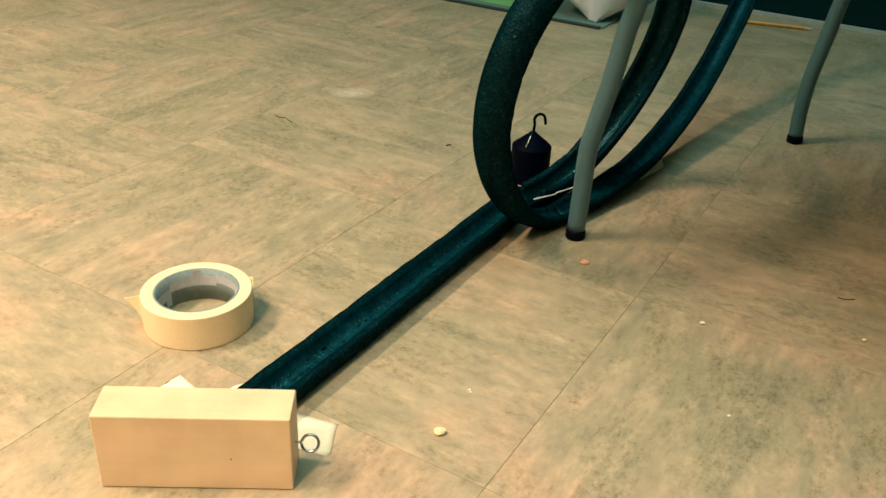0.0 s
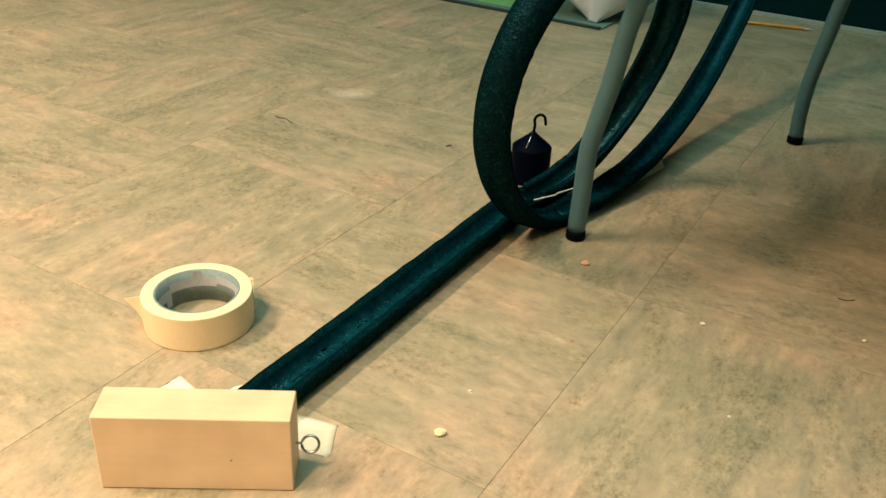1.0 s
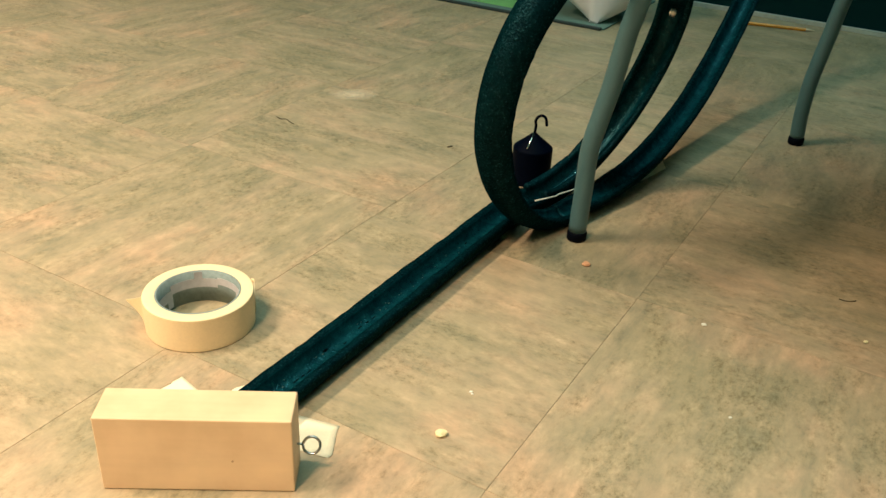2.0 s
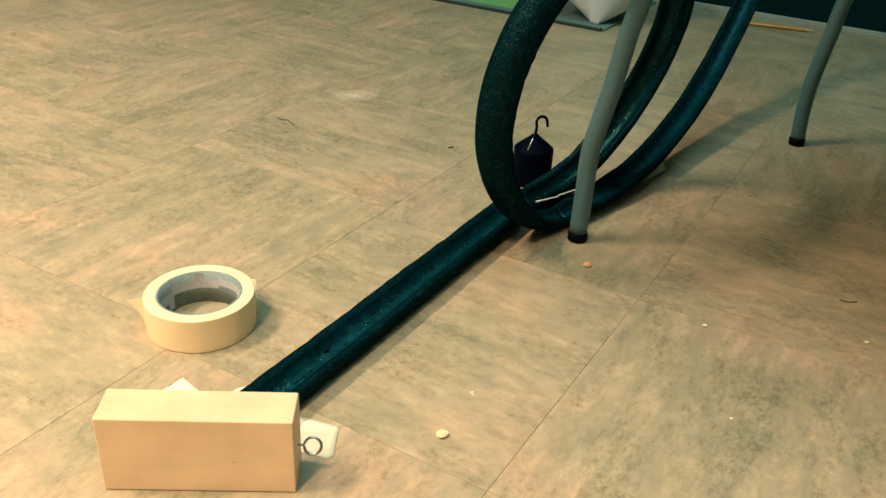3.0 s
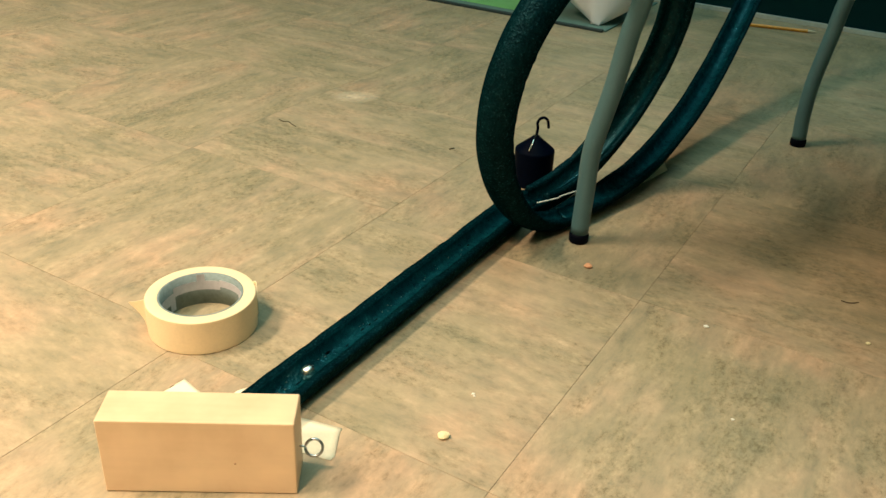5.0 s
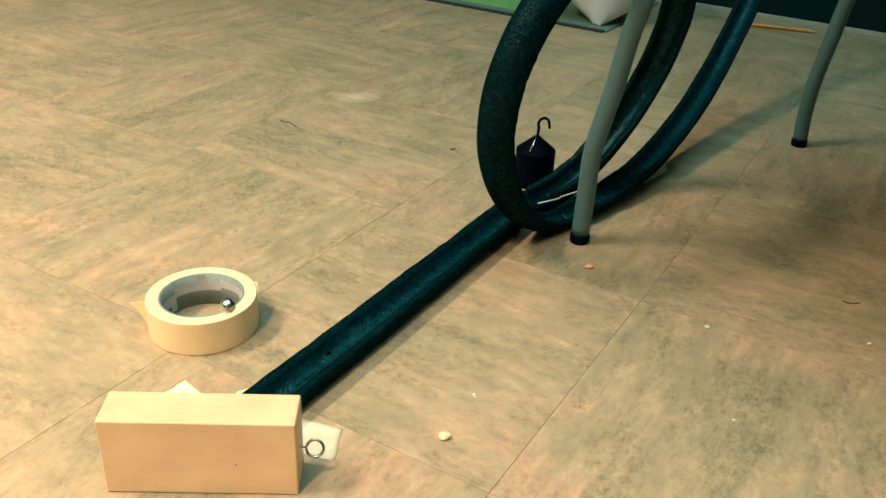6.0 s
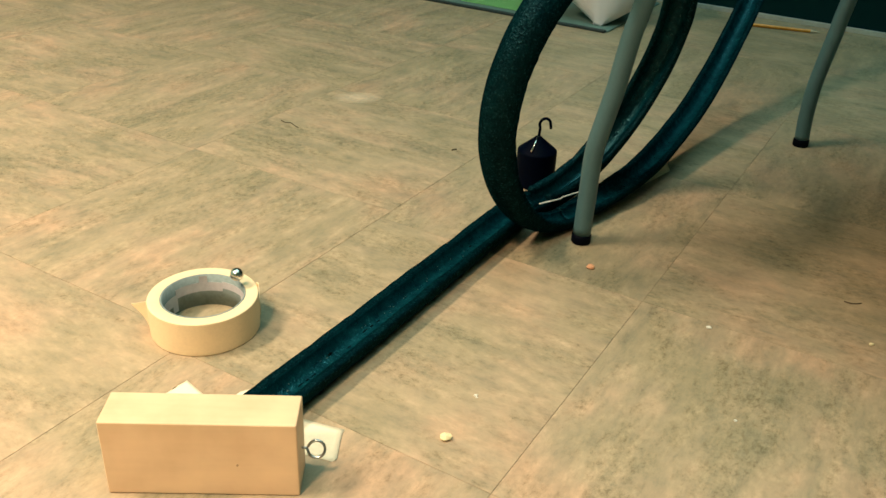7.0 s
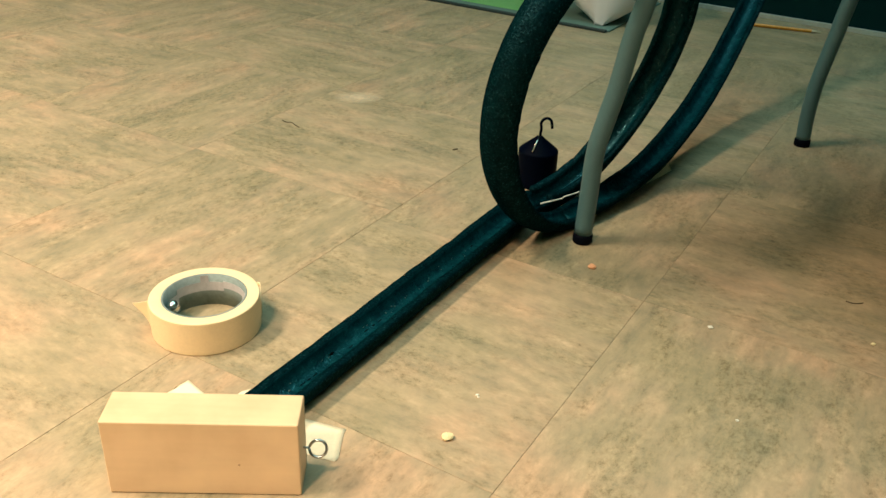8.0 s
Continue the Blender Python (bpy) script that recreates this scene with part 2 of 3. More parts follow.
def tube(bm, path, radius, seg=16):
    path = [Vector(p) for p in path]
    loops, side = [], None
    for i, p in enumerate(path):
        t = (path[min(i + 1, len(path) - 1)] - path[max(i - 1, 0)]).normalized()
        if side is None:
            side = t.cross(Vector((0.3, 0.9, 0.2))).normalized()
        side = (side - t * side.dot(t)).normalized()
        up = t.cross(side)
        r = radius(i / (len(path) - 1)) if callable(radius) else radius
        loops.append([p + r * (side * math.cos(a) + up * math.sin(a)) for a in (2 * math.pi * k / seg for k in range(seg))])
    return rings(bm, loops)


# ---- the marble's way: ramp, loop, run ----
LOOP_A = radians(47.70)
LU, LW = Vector((-math.cos(LOOP_A), -math.sin(LOOP_A), 0)), Vector((-math.sin(LOOP_A), math.cos(LOOP_A), 0))
BASE = Vector((0.1439, 0.9656, 0.0140))
RUN_W = 0.4075


def on_loop(a):
    """Where the marble's middle lies on the loop, and the way out from the loop's hub."""
    p = BASE + LU * (0.1687 * math.sin(a) - 0.0110 * math.sin(2 * a) + 0.0074 * (1 - math.cos(a)))
    p += UP * (0.1699 * (1 - math.cos(a)) - 0.00305 * math.sin(a) * (1 - math.cos(a)))
    p -= LW * 0.0032 * math.exp(-((a - 2.1) / 0.6) ** 2)
    p += LW * (0.0466 * a / (2 * math.pi) - 0.0342 * (1 - math.cos(a)) + 0.0033 * math.sin(a))
    return p, (LU * math.sin(a) - UP * math.cos(a)).normalized()


def ramp_stations():
    """From high on the far wall down a long straight slope, over a bend past the chair's foot into the loop."""
    pts = [plan(2.13, 0.312, 0.74), plan(2.00, 0.312, 0.595), plan(1.86, 0.312, 0.452), plan(1.72, 0.312, 0.322), plan(1.60, 0.312, 0.229), plan(1.50, 0.312, 0.163), plan(1.44, 0.312, 0.128), plan(1.365, 0.312, 0.091), plan(1.27, 0.311, 0.060), plan(1.18, 0.313, 0.0385), plan(1.095, 0.317, 0.0250), plan(1.02, 0.327, 0.0180), BASE - LU * 0.035, BASE]
    return [(p, -UP) for p in smooth_path(pts, 8)]


def gutter(bm, stations, ro, ri, lift, opening=0.0, seed=0, twist=None, sink=None, foot=0.0):
    """A half pipe of foam swept along stations of (place, way to its bottom)."""
    n, loops = len(stations), []
    for i, (p, down) in enumerate(stations):
        t = (stations[min(i + 1, n - 1)][0] - stations[max(i - 1, 0)][0]).normalized()
        down = (down - t * down.dot(t)).normalized()
        side = t.cross(down)
        if twist:
            tw = twist(i / (n - 1))
            down, side = down * math.cos(tw) + side * math.sin(tw), side * math.cos(tw) - down * math.sin(tw)
        c = p - down * lift
        wob = noise.noise(Vector((i * 0.21, seed, 0))) * 0.0022 + noise.noise(Vector((i * 0.83, seed, 4))) * 0.0012
        wob2 = noise.noise(Vector((i * 0.21, seed + 9, 0))) * 0.0022 + noise.noise(Vector((i * 0.83, seed + 9, 4))) * 0.0012
        k = 14
        rim = math.pi / 2 + opening - (sink(i / (n - 1)) if sink else 0.0)
        lo, hi = -rim, rim
        out = []
        for j in range(k + 1):
            a = lo + (hi - lo) * j / k
            r = ro + noise.noise(Vector((i * 0.25, j * 0.4, seed + 3))) * 0.0004
            if abs(a) < math.pi / 2:
                r += foot * math.sin(2 * a) ** 2
            out.append(c + r * (down * math.cos(a) + side * math.sin(a)) - down * ((wob if j == 0 else 0) + (wob2 if j == k else 0)))
        for j in range(k, -1, -1):
            a = lo + (hi - lo) * j / k
            r = ri + noise.noise(Vector((i * 0.3, j * 0.5, seed + 6))) * 0.0002
            out.append(c + r * (down * math.cos(a) + side * math.sin(a)) - down * ((wob if j == 0 else 0) + (wob2 if j == k else 0)))
        loops.append(out)
    rings(bm, loops)
    # the inner faces keep the smooth moulded skin, its colour raised as if lit
    for q, face in enumerate(bm.faces):
        if q < (n - 1) * 30 and 15 <= q % 30 < 29:
            face.material_index = 1
    return bm


def run_stations():
    """From the loop's foot over a bend into the straight run, to the block."""
    p0 = on_loop(2 * math.pi)[0]
    pts = [p0, p0 + LU * 0.035, plan(0.90, 0.4085, 0.0140), plan(0.83, 0.4080, 0.0140), plan(0.70, 0.4082, 0.0140), plan(0.55, 0.4082, 0.0140), plan(0.402, 0.4090, 0.0140)]
    return [(p, -UP) for p in smooth_path(pts, 14)]


def build_track():
    e = thing("marble_track", "black foam pipe insulation track with a loop, lying on the floor", "toy track")

    def low_end(f):
        """The ramp's rims come down to the height of the loop's."""
        k = max(0.0, (f - 0.72) / 0.28)
        return 0.33 * k * k * (3 - 2 * k)

    bm = gutter(bmesh.new(), ramp_stations(), 0.0199, 0.0122, 0.0056, 0.10, 1, None, low_end)
    part("ramp", bm, (FOAM, FOAM_SKIN_LIT), e, "long straight foam gutter sloping down into the loop")

    def lean(f):
        """The loop's gutter leans one way going up and the other coming down."""
        k = min(1.0, max(0.0, (f - 0.36) / 0.26))
        k = k * k * (3 - 2 * k)
        return (0.02 * (1 - k) - 0.89 * k) * math.sin(math.pi * f) ** 2

    def cut_down(f):
        """The rims stand lower where the loop begins, and higher where it ends."""
        k, q = min(1.0, f / 0.21), max(0.0, (f - 0.84) / 0.16)
        return 0.50 * (1 - k * k * (3 - 2 * k)) - 0.34 * q * q * (3 - 2 * q)

    bm = gutter(bmesh.new(), [on_loop(2 * math.pi * i / 170) for i in range(171)], 0.0204, 0.0122, 0.0045, 0.25, 2, lean, cut_down)
    part("loop", bm, (FOAM, FOAM_SKIN_LIT), e, "upright ring of black foam half pipe")
    bm = gutter(bmesh.new(), run_stations(), 0.0208, 0.0130, 0.0068, 0.06, 3, foot=0.0020)
    run = part("run_out", bm, (FOAM, FOAM_SKIN_LIT), e, "straight foam gutter lying flat on the floor")

    def mark(name, s_, turn, length, width, mat, seed):
        """A nick or a fleck on the inner face of the run, turn degrees up its far side."""
        mid, a, bm_ = RUN_W + 0.0007, radians(turn), bmesh.new()
        bmesh.ops.create_icosphere(bm_, subdivisions=2, radius=1.0)
        for v in bm_.verts:
            k = 1 + 0.45 * noise.noise(v.co * 1.6 + Vector((seed, 0, 0)))
            x, y, z = v.co.x * length * k, v.co.y * width * k, v.co.z * 0.0004
            r = 0.0129 - z
            v.co = plan(s_ + x, mid + r * math.sin(a + y / r), 0.0208 - r * math.cos(a + y / r))
        part(name, bm_, mat, run)

    mark("nick", 0.5192, 34, 0.0034, 0.0012, CUT, 1)
    mark("nick", 0.5700, 20, 0.0040, 0.0006, CUT, 2)
    mark("nick", 0.5810, 18, 0.0030, 0.0008, CUT, 3)
    mark("nick", 0.5919, 17, 0.0032, 0.0005, CUT, 4)
    mark("nick", 0.4715, 10, 0.0040, 0.0005, CUT, 5)
    mark("nick", 0.4800, 8, 0.0028, 0.0006, CUT, 6)
    mark("nick", 0.4885, 7, 0.0030, 0.0005, CUT, 7)
    mark("nick", 0.5413, 6, 0.0034, 0.0006, CUT, 8)
    mark("nick", 0.7767, 24, 0.0030, 0.0008, CUT, 9)
    rnd = random.Random(8)
    for i in range(24):
        mark("fleck", rnd.uniform(0.42, 0.80), rnd.gauss(30, 12), rnd.uniform(0.0004, 0.0016), rnd.uniform(0.0003, 0.0006), FLECK, 20 + i)
    return e


# ---- the setting ----
def build_room():
    s0, s1, w0, w1, h = -3.54, 2.175, -2.1444, 2.5666, 3.1

    def slab(name, a0, a1, b0, b1, z0, z1, mat, label):
        bm = box(bmesh.new(), a0, a1, b0, b1, z0, z1)
        ob = link(name, bm, mat, None, False)
        ob.matrix_basis = Matrix.Rotation(AZ, 4, "Z")
        return tagged(ob, label, "wall" if "wall" in name else name, kind="structure")

    slab("wall_north", s1, s1 + 0.34, w0 - 0.12, w1 + 0.12, -0.05, h, WALL, "dark teal painted wall with a pale strip at its foot")
    slab("wall_south", s0 - 0.12, s0, w0 - 0.12, w1 + 0.12, -0.05, h, PALE, "plain unseen grey-green wall that tints the bounced light")
    slab("wall_east", s0, s1, w0 - 0.12, w0, -0.05, h, PALE, "plain unseen grey-green wall that tints the bounced light")
    slab("wall_west", s0, s1, w1, w1 + 0.12, -0.05, h, PALE, "plain unseen grey-green wall that tints the bounced light")
    slab("ceiling", s0 - 0.12, s1 + 0.12, w0 - 0.12, w1 + 0.12, h + 0.001, h + 0.1, CEIL, "plain pale ceiling")
    slab("baseboard", s1 - 0.010, s1 - 0.0005, w0, w1, 0.0005, 0.010, STRIP, "narrow off-white sealing strip along the wall")
    return slab("floor", s0, s1, w0, w1, -0.05, -0.0007, JOINT, "marbled tan linoleum tile floor with fine joints")


# ---- things ----
def build_block():
    at = pose(-0.2461, 0.4807, 0.0, 0, 0, 2.76)
    e = thing("wooden_block", "pale planed wooden block standing on edge at the track's end", "wood block", at=at)
    part("block_body", box(bmesh.new(), 0, 0.1429, 0, 0.0354, 0.0004, 0.0682, 0.0012, 3), WOOD, e, smooth=False)
    knot = bmesh.new()
    bmesh.ops.create_cone(knot, cap_ends=True, segments=12, radius1=0.0009, radius2=0.0009, depth=0.0006, matrix=pose(0.098, -0.0001, 0.030, 90))
    part("knot", knot, KNOT, e, "tiny dark knot in the wood")
    eye = part("screw_eye", tube(bmesh.new(), [(0.1405, 0.020, 0.0305), (0.1455, 0.020, 0.0302), (0.1478, 0.020, 0.0300)], 0.0009, 10), ZINC, e, "small zinc screw eye")
    c = Vector((0.1541, 0.019, 0.0300))
    ring = []
    for i in range(41):
        a = math.pi + 2 * math.pi * i / 41 * 0.985
        ring.append(c + Vector((math.cos(a) * 0.0065, math.sin(a) * 0.003, math.sin(a) * 0.0058)))
    part("eye_ring", tube(bmesh.new(), ring, 0.0011, 10), ZINC, eye)
    return e


def build_tape_roll():
    at = pose(-0.2334, 0.7077, 0.0)
    e = thing("tape_roll", "roll of cream masking tape lying flat on the floor", "tape roll", at=at)
    ro, ri, h = 0.052, 0.0403, 0.0353
    bm = lathe(bmesh.new(), [(ri, 0.0004), (ri, 0.0003), (ro - 0.0012, 0.0002), (ro - 0.0004, 0.0003), (ro, 0.0009), (ro, 0.0018), (ro, h - 0.0016), (ro, h - 0.0008), (ro - 0.0003, h - 0.0002), (ro - 0.0010, h), (ro - 0.0020, h), (ri + 0.0006, h - 0.0001), (ri, h - 0.0003), (ri, h - 0.001)], 96)
    part("tape_winding", bm, MASKING, e)
    bm = lathe(bmesh.new(), [(ri - 0.0018, 0.0), (ri - 0.0001, 0.0), (ri - 0.0001, h - 0.0002), (ri - 0.0018, h - 0.0002)], 96)
    core = part("core", bm, CORE, e, "grey printed cardboard core")
    # pale printed patches on the inside of the core
    for a0, a1, z0, z1, st in ((20, 78, 0.020, 0.028, 6), (78, 150, 0.0165, 0.0265, 8), (150, 200, 0.010, 0.021, 6), (148, 158, 0.002, 0.0165, 2), (28, 40, 0.004, 0.020, 2), (100, 112, 0.0265, 0.034, 2)):
        bm = bmesh.new()
        r1, r2 = ri - 0.00175, ri - 0.00192
        loops = []
        for i in range(st + 1):
            a = radians(a0 + (a1 - a0) * i / st)
            c_, s_ = math.cos(a), math.sin(a)
            loops.append([(r1 * c_, r1 * s_, z0), (r2 * c_, r2 * s_, z0), (r2 * c_, r2 * s_, z1), (r1 * c_, r1 * s_, z1)])
        part("print_patch", rings(bm, loops), CORE_LIGHT, core, "", False)
    # loose end of the tape, lifted off the roll
    bm = bmesh.new()
    loops = []
    for i in range(9):
        t = i / 8
        a = radians(196 - 10 * t)
        out = 0.0002 + 0.016 * t ** 1.6
        d, tg = Vector((math.cos(a), math.sin(a), 0)), Vector((-math.sin(a), math.cos(a), 0))
        p = d * (ro + out) + tg * 0.0
        z0, z1 = 0.001 + 0.024 * t ** 0.8, h - 0.0005 - 0.0085 * t
        th = tg * 0.0004
        loops.append([p + UP * z0, p + th + UP * z0, p + th + UP * z1, p + UP * z1])
    part("loose_end", rings(bm, loops), MASKING, e, "loose pointed tape end", False)
    bm = bmesh.new()
    loops = []
    for i in range(6):
        t = i / 5
        a = radians(22 + 10 * t)
        d = Vector((math.cos(a), math.sin(a), 0))
        p = d * (ro + 0.0002 + 0.0016 * math.sin(math.pi * t))
        loops.append([p + UP * 0.001, p + d * 0.0004 + UP * 0.001, p + d * 0.0004 + UP * (h + 0.0012 * math.sin(math.pi * t)), p + UP * (h - 0.001)])
    part("tape_lip", rings(bm, loops), MASKING, e)
    return e


def torn_strip(name, label, a, b, width, seed, z=0.0006, rise=None, slant=0.0):
    """A piece of masking tape from a to b in the plan with ragged ends."""
    rnd = random.Random(seed)
    a, b = Vector((*a, 0)), Vector((*b, 0))
    t = (b - a).normalized()
    side = Vector((-t.y, t.x, 0))
    n, m = 10, 9
    bm = bmesh.new()
    ra = [rnd.uniform(-0.0012, 0.0012) for _ in range(m)]
    rb = [rnd.uniform(-0.0018, 0.0018) for _ in range(m)]
    loops = []
    for i in range(n + 1):
        f, top, low = i / n, [], []
        for j in range(m):
            q = a.lerp(b, f) + side * (j / (m - 1) - 0.5) * width + t * (ra[j] * (1 - f) + rb[j] * f + slant * (j / (m - 1) - 0.5))
            hgt = z + (rise(f, j / (m - 1)) if rise else 0) + rnd.uniform(0, 0.0001)
            top.append(q + UP * hgt)
            low.append(q + UP * (hgt - 0.0004))
        loops.append(top + low[::-1])
    rings(bm, loops)
    ob = link(name, bm, TAPE_LIT, None, True)
    return tagged(ob, label, "tape", "pieces of masking tape")


def build_tape_pieces():
    torn_strip("tape_strip", "torn cream masking tape strip stuck to the floor beside the block", (-0.135, 0.5610), (-0.0821, 0.5453), 0.0385, 3, slant=-0.009)
    torn_strip("tape_strip", "torn cream masking tape corner on the floor behind the block", (-0.2335, 0.606), (-0.200, 0.578), 0.024, 4, rise=lambda f, j: 0.004 * (1 - f) * j)
    torn_strip("tape_strip", "cream masking tape fixing the track's end to the floor", (-0.180, 0.5950), (-0.160, 0.5920), 0.026, 5, rise=lambda f, j: 0.009 * f * (0.6 + 0.4 * j))
    torn_strip("tape_strip", "cream masking tape holding the ramp to the floor", (0.260, 1.101), (0.303, 1.150), 0.009, 6, rise=lambda f, j: 0.014 * f * f * j)


def build_weight():
    c = (0.1105, 1.083)
    e = thing("hooked_weight", "black iron hooked weight standing beside the loop", "weight", at=pose(c[0], c[1], 0))
    prof = [(0.0, 0.0), (0.0252, 0.0), (0.0262, 0.0012), (0.0262, 0.0020), (0.0262, 0.0470), (0.0261, 0.0482), (0.0255, 0.0492), (0.0245, 0.0500), (0.0070, 0.0647), (0.0060, 0.0655), (0.0045, 0.0675), (0.0, 0.0678)]
    part("weight_body", lathe(bmesh.new(), prof, 48, False), CASTBLACK, e)
    pts = [(0, 0, 0.064), (0.0005, 0, 0.072), (0.0010, 0, 0.079), (0.0000, 0, 0.0855), (0.0030, 0, 0.0910), (0.0080, 0, 0.0928), (0.0125, 0, 0.0900), (0.0142, 0, 0.0845), (0.0150, 0, 0.0790)]
    part("hook", tube(bmesh.new(), smooth_path(pts, 6), 0.0019, 12), CASTBLACK, e, "bent black steel hook")
    # A bright sliver laid down the cone where its highlight runs.
    part("cone_glint", tube(bmesh.new(), [(-0.001, -0.004, 0.0695), (-0.0095, -0.0205, 0.0535)], 0.0011, 8), STEEL, e, "bright steel sliver in place of the cone's glint")
    return e


def build_chair():
    e = thing("chair", "chair with grey powder-coated tubular legs and black feet", "chair")
    rise = ((0.012, 0.0), (0.067, 0.001), (0.115, 0.002), (0.156, 0.0095), (0.19, 0.0165), (0.248, 0.0255), (0.281, 0.033), (0.44, 0.067))
    rise_back = ((0.012, 0.0), (0.047, -0.002), (0.092, -0.001), (0.135, 0.0045), (0.177, 0.011), (0.218, 0.0165), (0.44, 0.055))
    for x, y, lean in ((0.156, 0.9214, rise), (0.5313, 1.2722, rise_back), (0.512, 0.545, rise), (0.887, 0.896, rise_back)):
        leg = part("leg", tube(bmesh.new(), smooth_path([(x + dx, y, z) for z, dx in lean], 6), 0.0107, 24), GREYTUBE, e)
        foot = lathe(bmesh.new(), [(0.0, 0.0), (0.0110, 0.0), (0.0117, 0.0015), (0.0117, 0.010), (0.0109, 0.0115), (0.0, 0.0115)], 28, False, (x, y))
        part("rubber_foot", foot, RUBBER, leg, "black rubber foot cap")
    # The seat is unseen: added over the legs, it also shades the floor.
    bm = box(bmesh.new(), -0.28, 0.28, -0.28, 0.28, 0.436, 0.456, 0.009, 3)
    bmesh.ops.rotate(bm, verts=bm.verts[:], cent=(0, 0, 0), matrix=Matrix.Rotation(radians(43), 3, "Z"))
    bmesh.ops.translate(bm, verts=bm.verts[:], vec=(0.580, 0.896, 0))
    part("seat", bm, SEATMAT, e, "plain moulded seat, added out of view to join the legs and shade the floor")
    return e


def build_pencil():
    a, b = Vector((0.640, 2.010, 0.0042)), Vector((0.801, 1.964, 0.0042))
    t = (b - a).normalized()
    e = thing("pencil", "sharpened orange pencil lying on the floor by the wall", "pencil")
    part("shaft", tube(bmesh.new(), [a + t * 0.004, b - t * 0.020], 0.0038, 6), YELLOW, e, smooth=False)
    part("tip", tube(bmesh.new(), [b - t * 0.020, b - t * 0.003, b], lambda f: 0.0037 if f < 0.1 else (0.0010 if f < 0.9 else 0.0003), 6), BARE, e, "pale bare wood point")
    part("end_cap", tube(bmesh.new(), [a - t * 0.006, a + t * 0.004], 0.0039, 12), CRUMBW, e, "white dipped end")
    return e


def build_far_things():
    bm = box(bmesh.new(), 1.800, 2.140, 0.655, 1.55, 0.0, 0.004, 0.0018, 2)
    ob = link("floor_mat", bm, MAT, None, False)
    ob.matrix_basis = Matrix.Rotation(AZ, 4, "Z")
    tagged(ob, "thin grey-green plastic mat on the floor near the wall", "mat")
    part("mat_rim", box(bmesh.new(), 1.789, 1.800, 0.66, 1.55, 0.0, 0.0055, 0.001, 1), MATEDGE, ob, "dark rim of the mat", False)
    # creased light-green sheet
    bm = bmesh.new()
    g = [[bm.verts.new(plan(1.826 + 0.03 * i, 0.865 + 0.035 * j, 0.0048 + 0.010 * abs(math.sin(i * 0.9 + j * 0.6)) * (i / 6))) for j in range(6)] for i in range(7)]
    for i in range(6):
        for j in range(5):
            bm.faces.new((g[i][j], g[i][j + 1], g[i + 1][j + 1], g[i + 1][j]))
    bmesh.ops.solidify(bm, geom=bm.faces[:], thickness=0.0004)
    tagged(link("green_sheet", bm, GREEN, None, False), "creased light-green paper sheet lying on the mat", "paper")
    # white bag standing on its gathered bottom corner, creased into flat faces
    v0, left, away = Vector((0.297, 1.917, 0.0)), Vector((-0.988, 0.153, 0)), Vector((0.153, 0.988, 0))
    loops = []
    for z, lf, mid, rt, back in ((0.0045, 0.007, 0.0, 0.020, 0.10), (0.012, 0.018, 0.0, 0.036, 0.12), (0.034, 0.050, 0.003, 0.074, 0.15), (0.066, 0.092, 0.006, 0.090, 0.17), (0.13, 0.125, 0.010, 0.100, 0.18), (0.21, 0.120, 0.012, 0.105, 0.18), (0.26, 0.105, 0.012, 0.090, 0.16)):
        pts = [(lf, 0.35 * back), (lf * 0.55 + mid, 0.16 * back), (mid + 0.004, 0.012), (mid - 0.010, 0.010), (-rt * 0.55, 0.10 * back), (-rt, 0.30 * back), (-rt * 0.9, 0.8 * back), (-rt * 0.2, back), (lf * 0.6, 0.9 * back)]
        loops.append([v0 + left * a + away * b + UP * z for a, b in pts])
    bm = rings(bmesh.new(), loops)
    bmesh.ops.bevel(bm, geom=bm.edges[:], offset=0.0025, segments=2, affect="EDGES")
    tagged(link("white_bag", bm, WHITEPAPER, None, True), "white plastic bag standing on the mat", "bag")


def build_rim_glint():
    # A white strand modelled for the bright edge of the lit rim.
    pts = [(0.1068, 0.9586, 0.0292), (0.1340, 0.9755, 0.0292), (0.1365, 0.9790, 0.0300), (0.1614, 1.0010, 0.0290), (0.1780, 1.0180, 0.0300)]
    tagged(link("rim_glint_strand", tube(bmesh.new(), pts, 0.0009, 8), CRUMBW, None, True), "thin bent white strand modelled for the glint on the foam track's rim", "wire")


def build_scuff():
    """A pale worn patch on the linoleum, fading out at its edge."""
    m, n, l, b = material("pale_scuff")
    mp = mapped(n, l, (22, 30, 1))
    fall = n.new("ShaderNodeTexGradient")
    fall.gradient_type = "SPHERICAL"
    l.new(mp.outputs[0], fall.inputs["Vector"])
    tex = node(n, "ShaderNodeTexNoise", Scale=90.0, Detail=6.0, Roughness=0.7)
    tc = n.new("ShaderNodeTexCoord")
    l.new(tc.outputs["Object"], tex.inputs["Vector"])
    mul = n.new("ShaderNodeMath")
    mul.operation = "MULTIPLY"
    l.new(fall.outputs["Fac"], mul.inputs[0])
    l.new(tex.outputs[0], mul.inputs[1])
    l.new(mul.outputs[0], b.inputs["Alpha"])
    b.inputs["Base Color"].default_value = (0.80, 0.65, 0.46, 1)
    b.inputs["Roughness"].default_value = 0.7
    ob = link("floor_scuff", box(bmesh.new(), -0.05, 0.05, -0.04, 0.04, 0.0003, 0.0006), m, None, False)
    ob.matrix_basis = pose(-0.165, 1.392, 0, 0, 0, 10)
    tagged(ob, "pale worn scuff mark on the linoleum floor", "stain")


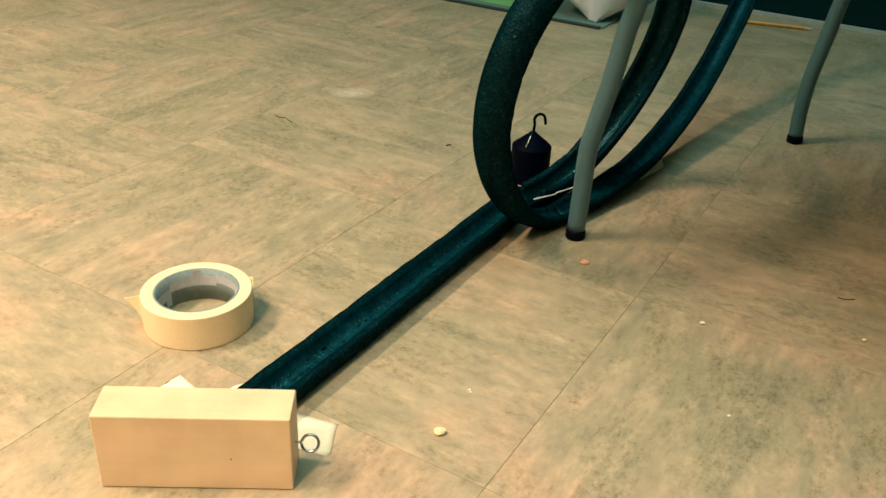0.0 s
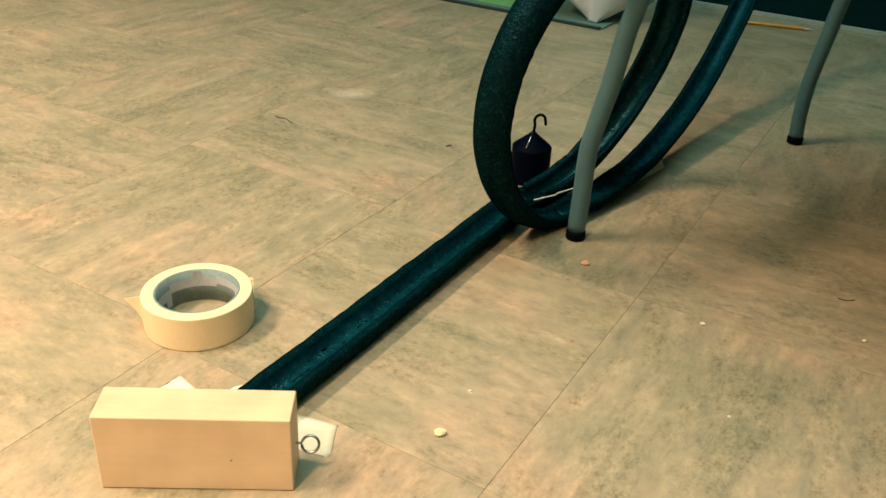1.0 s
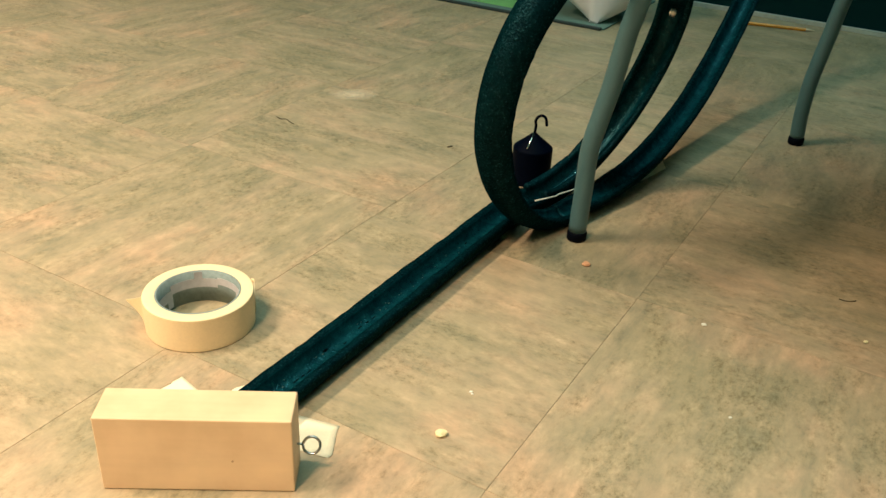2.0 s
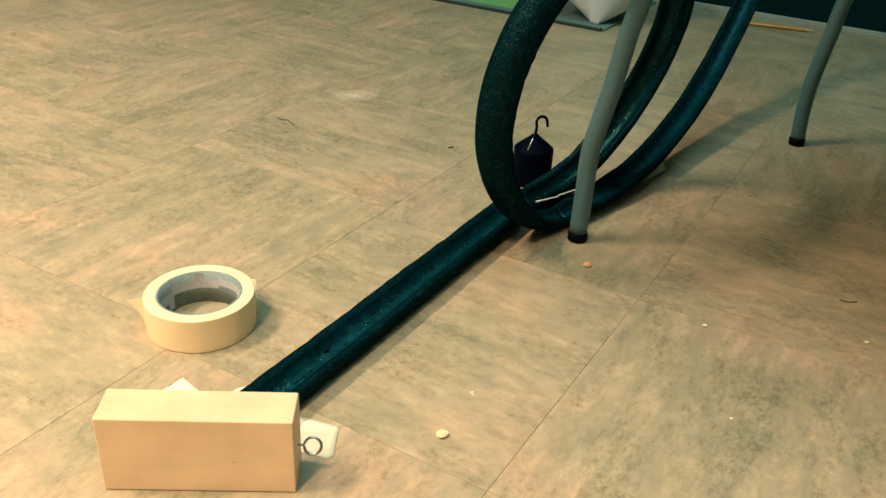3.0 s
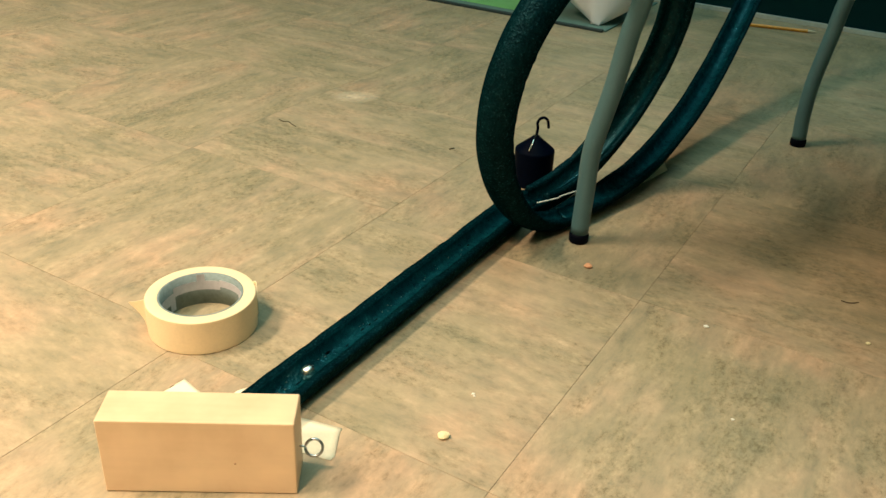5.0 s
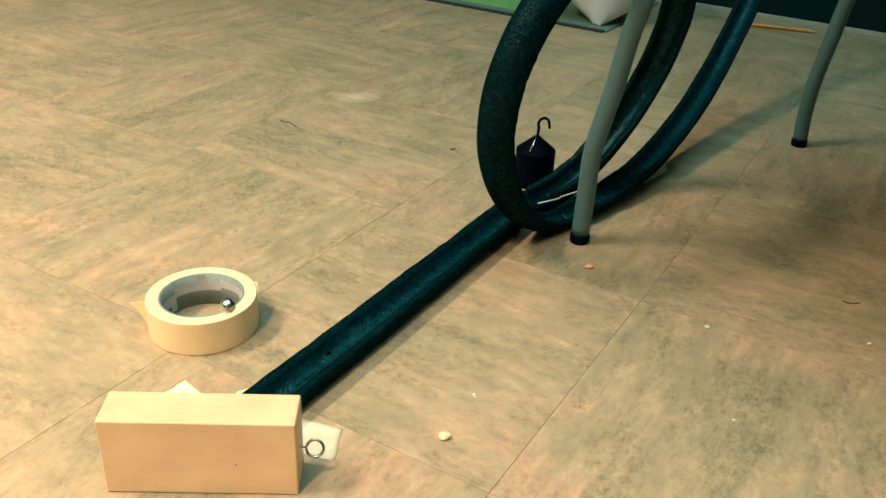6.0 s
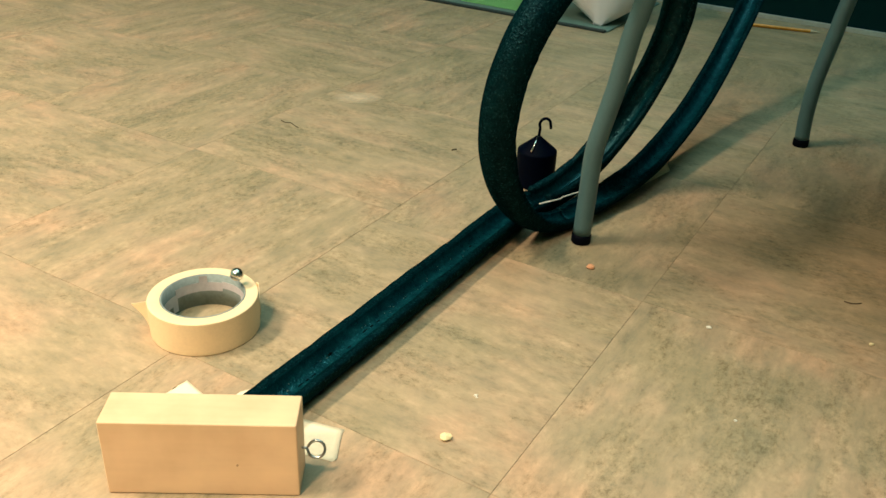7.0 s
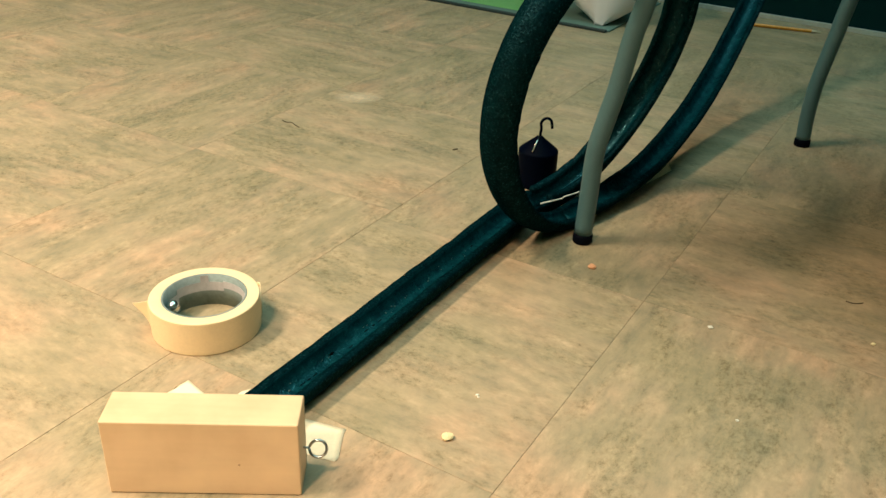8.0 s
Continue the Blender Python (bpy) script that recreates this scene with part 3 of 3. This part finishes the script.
def crumb(name, label, x, y, size, mat, seed):
    bm = bmesh.new()
    bmesh.ops.create_icosphere(bm, subdivisions=2, radius=size)
    for v in bm.verts:
        k = 1 + 0.35 * noise.noise(v.co / size * 1.1 + Vector((seed, 0, 0)))
        v.co = Vector((v.co.x * k * 1.15, v.co.y * k * 0.9, v.co.z * k * 0.6))
    low = min(v.co.z for v in bm.verts)
    for v in bm.verts:
        v.co += Vector((x, y, -low))
    return tagged(link(name, bm, mat, None, False), label, "crumb", "foam crumbs on the floor")


def build_litter():
    crumb("foam_crumb", "cream foam crumb on the linoleum floor", 0.005, 0.560, 0.0046, CRUMB, 1)
    crumb("foam_crumb", "orange foam crumb on the linoleum floor", 0.160, 0.858, 0.0042, CRUMBO, 2)
    crumb("foam_crumb", "small white foam crumb on the floor", 0.267, 0.747, 0.0023, CRUMBW, 3)
    crumb("foam_crumb", "small white foam crumb on the floor", 0.425, 0.731, 0.0022, CRUMB, 4)
    crumb("foam_crumb", "small white foam crumb on the floor", 0.030, 0.619, 0.0015, CRUMBW, 5)
    crumb("foam_crumb", "small white foam crumb on the floor", 0.0312, 0.6165, 0.0010, CRUMBW, 7)
    crumb("foam_crumb", "small white foam crumb on the floor", 0.256, 0.602, 0.0014, CRUMBW, 6)

    def lint(pts, r):
        bm = tube(bmesh.new(), smooth_path(pts, 5), r, 6)
        tagged(link("lint_thread", bm, HAIR, None, True), "dark curled thread of lint on the floor", "lint", "lint on the floor")
    lint([(-0.268, 1.270, 0.0012), (-0.260, 1.262, 0.0012), (-0.252, 1.262, 0.0012), (-0.245, 1.252, 0.0012), (-0.237, 1.243, 0.0012)], 0.00055)
    lint([(0.428, 0.812, 0.001), (0.434, 0.8085, 0.001), (0.441, 0.8085, 0.001), (0.446, 0.810, 0.001)], 0.0005)
    lint([(-0.003, 1.184, 0.001), (0.001, 1.187, 0.001), (0.004, 1.188, 0.001)], 0.0010)


def build_ball():
    bm = bmesh.new()
    bmesh.ops.create_uvsphere(bm, u_segments=40, v_segments=24, radius=0.0066)
    return tagged(link("steel_ball", bm, STEEL, None, True), "small polished steel ball rolling through the track", "ball")


floor = build_room()
build_track()
build_block()
build_tape_roll()
build_tape_pieces()
build_weight()
build_chair()
build_pencil()
build_far_things()
build_rim_glint()
build_scuff()
build_litter()
ball = build_ball()


# ---- floor tiles, last ----
def build_tiles():
    size, gap = 0.3365, 0.0004
    h = (size - gap) / 2
    bm = box(bmesh.new(), -h, h, -h, h, -0.004, 0.0, 0.00015, 1)
    me = bpy.data.meshes.new("floor_tile")
    bm.to_mesh(me)
    bm.free()
    me.materials.append(LINO)
    for j in range(-8, 6):
        wc = 0.5476 + size * (j + 0.5)
        first = 0.8139 if wc > 0.5476 else 0.792
        for i in range(-13, 5):
            sc = first + size * (i + 0.5)
            t = new("floor_tile", me)
            t.parent = floor
            t.matrix_basis = Matrix.Translation((sc, wc, 0)) @ Matrix.Rotation(radians(90 * ((i + j + 1) % 2)), 4, "Z")


build_tiles()


# ---- what moves ----
def motions():
    rows = []
    # round the loop, hidden first, then down its far side
    turns = ((0.0, 1.95), (0.7, 2.75), (1.4, 3.60), (2.1, 4.55), (2.5, 5.06), (2.8, 5.435), (3.0, 5.672), (3.1, 5.798), (3.2, 5.945), (3.3, 6.120), (3.4, 6.270))
    for (t0, a0), (t1, a1) in zip(turns, turns[1:]):
        n = max(1, round((t1 - t0) / 0.1))
        for k in range(n):
            rows.append((t0 + (t1 - t0) * k / n, on_loop(a0 + (a1 - a0) * k / n)[0]))
    rows.append((3.4, on_loop(6.270)[0]))
    # down the run to the block
    rows.append((3.5, plan(0.916, RUN_W - 0.002, 0.0165)))
    for t, s_ in ((3.7, 0.846), (3.9, 0.788), (4.1, 0.731), (4.3, 0.674), (4.5, 0.618), (4.7, 0.562), (4.9, 0.508), (5.1, 0.455)):
        rows.append((t, plan(s_ - 0.003, RUN_W, 0.0147)))
    # thrown up off the block, over the rim of the tape roll
    rows.append((5.3, Vector((-0.1648, 0.5362, 0.0185))))
    for k in range(1, 18):
        t = 5.3 + 0.1 * k - 7.0
        rows.append((5.3 + 0.1 * k, Vector((-0.2048 - 0.0232 * t, 0.7276 + 0.1131 * t, 0.048 - 0.1143 * t - 0.0779 * t * t))))
    # round the inside of the roll
    for t, a, z in ((7.1, 48, 0.0445), (7.2, 70, 0.0437), (7.3, 87.7, 0.0423), (7.4, 104, 0.0406), (7.5, 119, 0.0393), (7.6, 130.5, 0.0370), (7.7, 141, 0.0333), (7.8, 153, 0.0285), (7.9, 167, 0.0245), (8.0, 180, 0.0200)):
        a = radians(a)
        rows.append((t, Vector((-0.2334 + 0.0319 * math.cos(a), 0.7077 + 0.0319 * math.sin(a), z))))
    walk(ball, [(t, Matrix.Translation(p)) for t, p in rows])


motions()
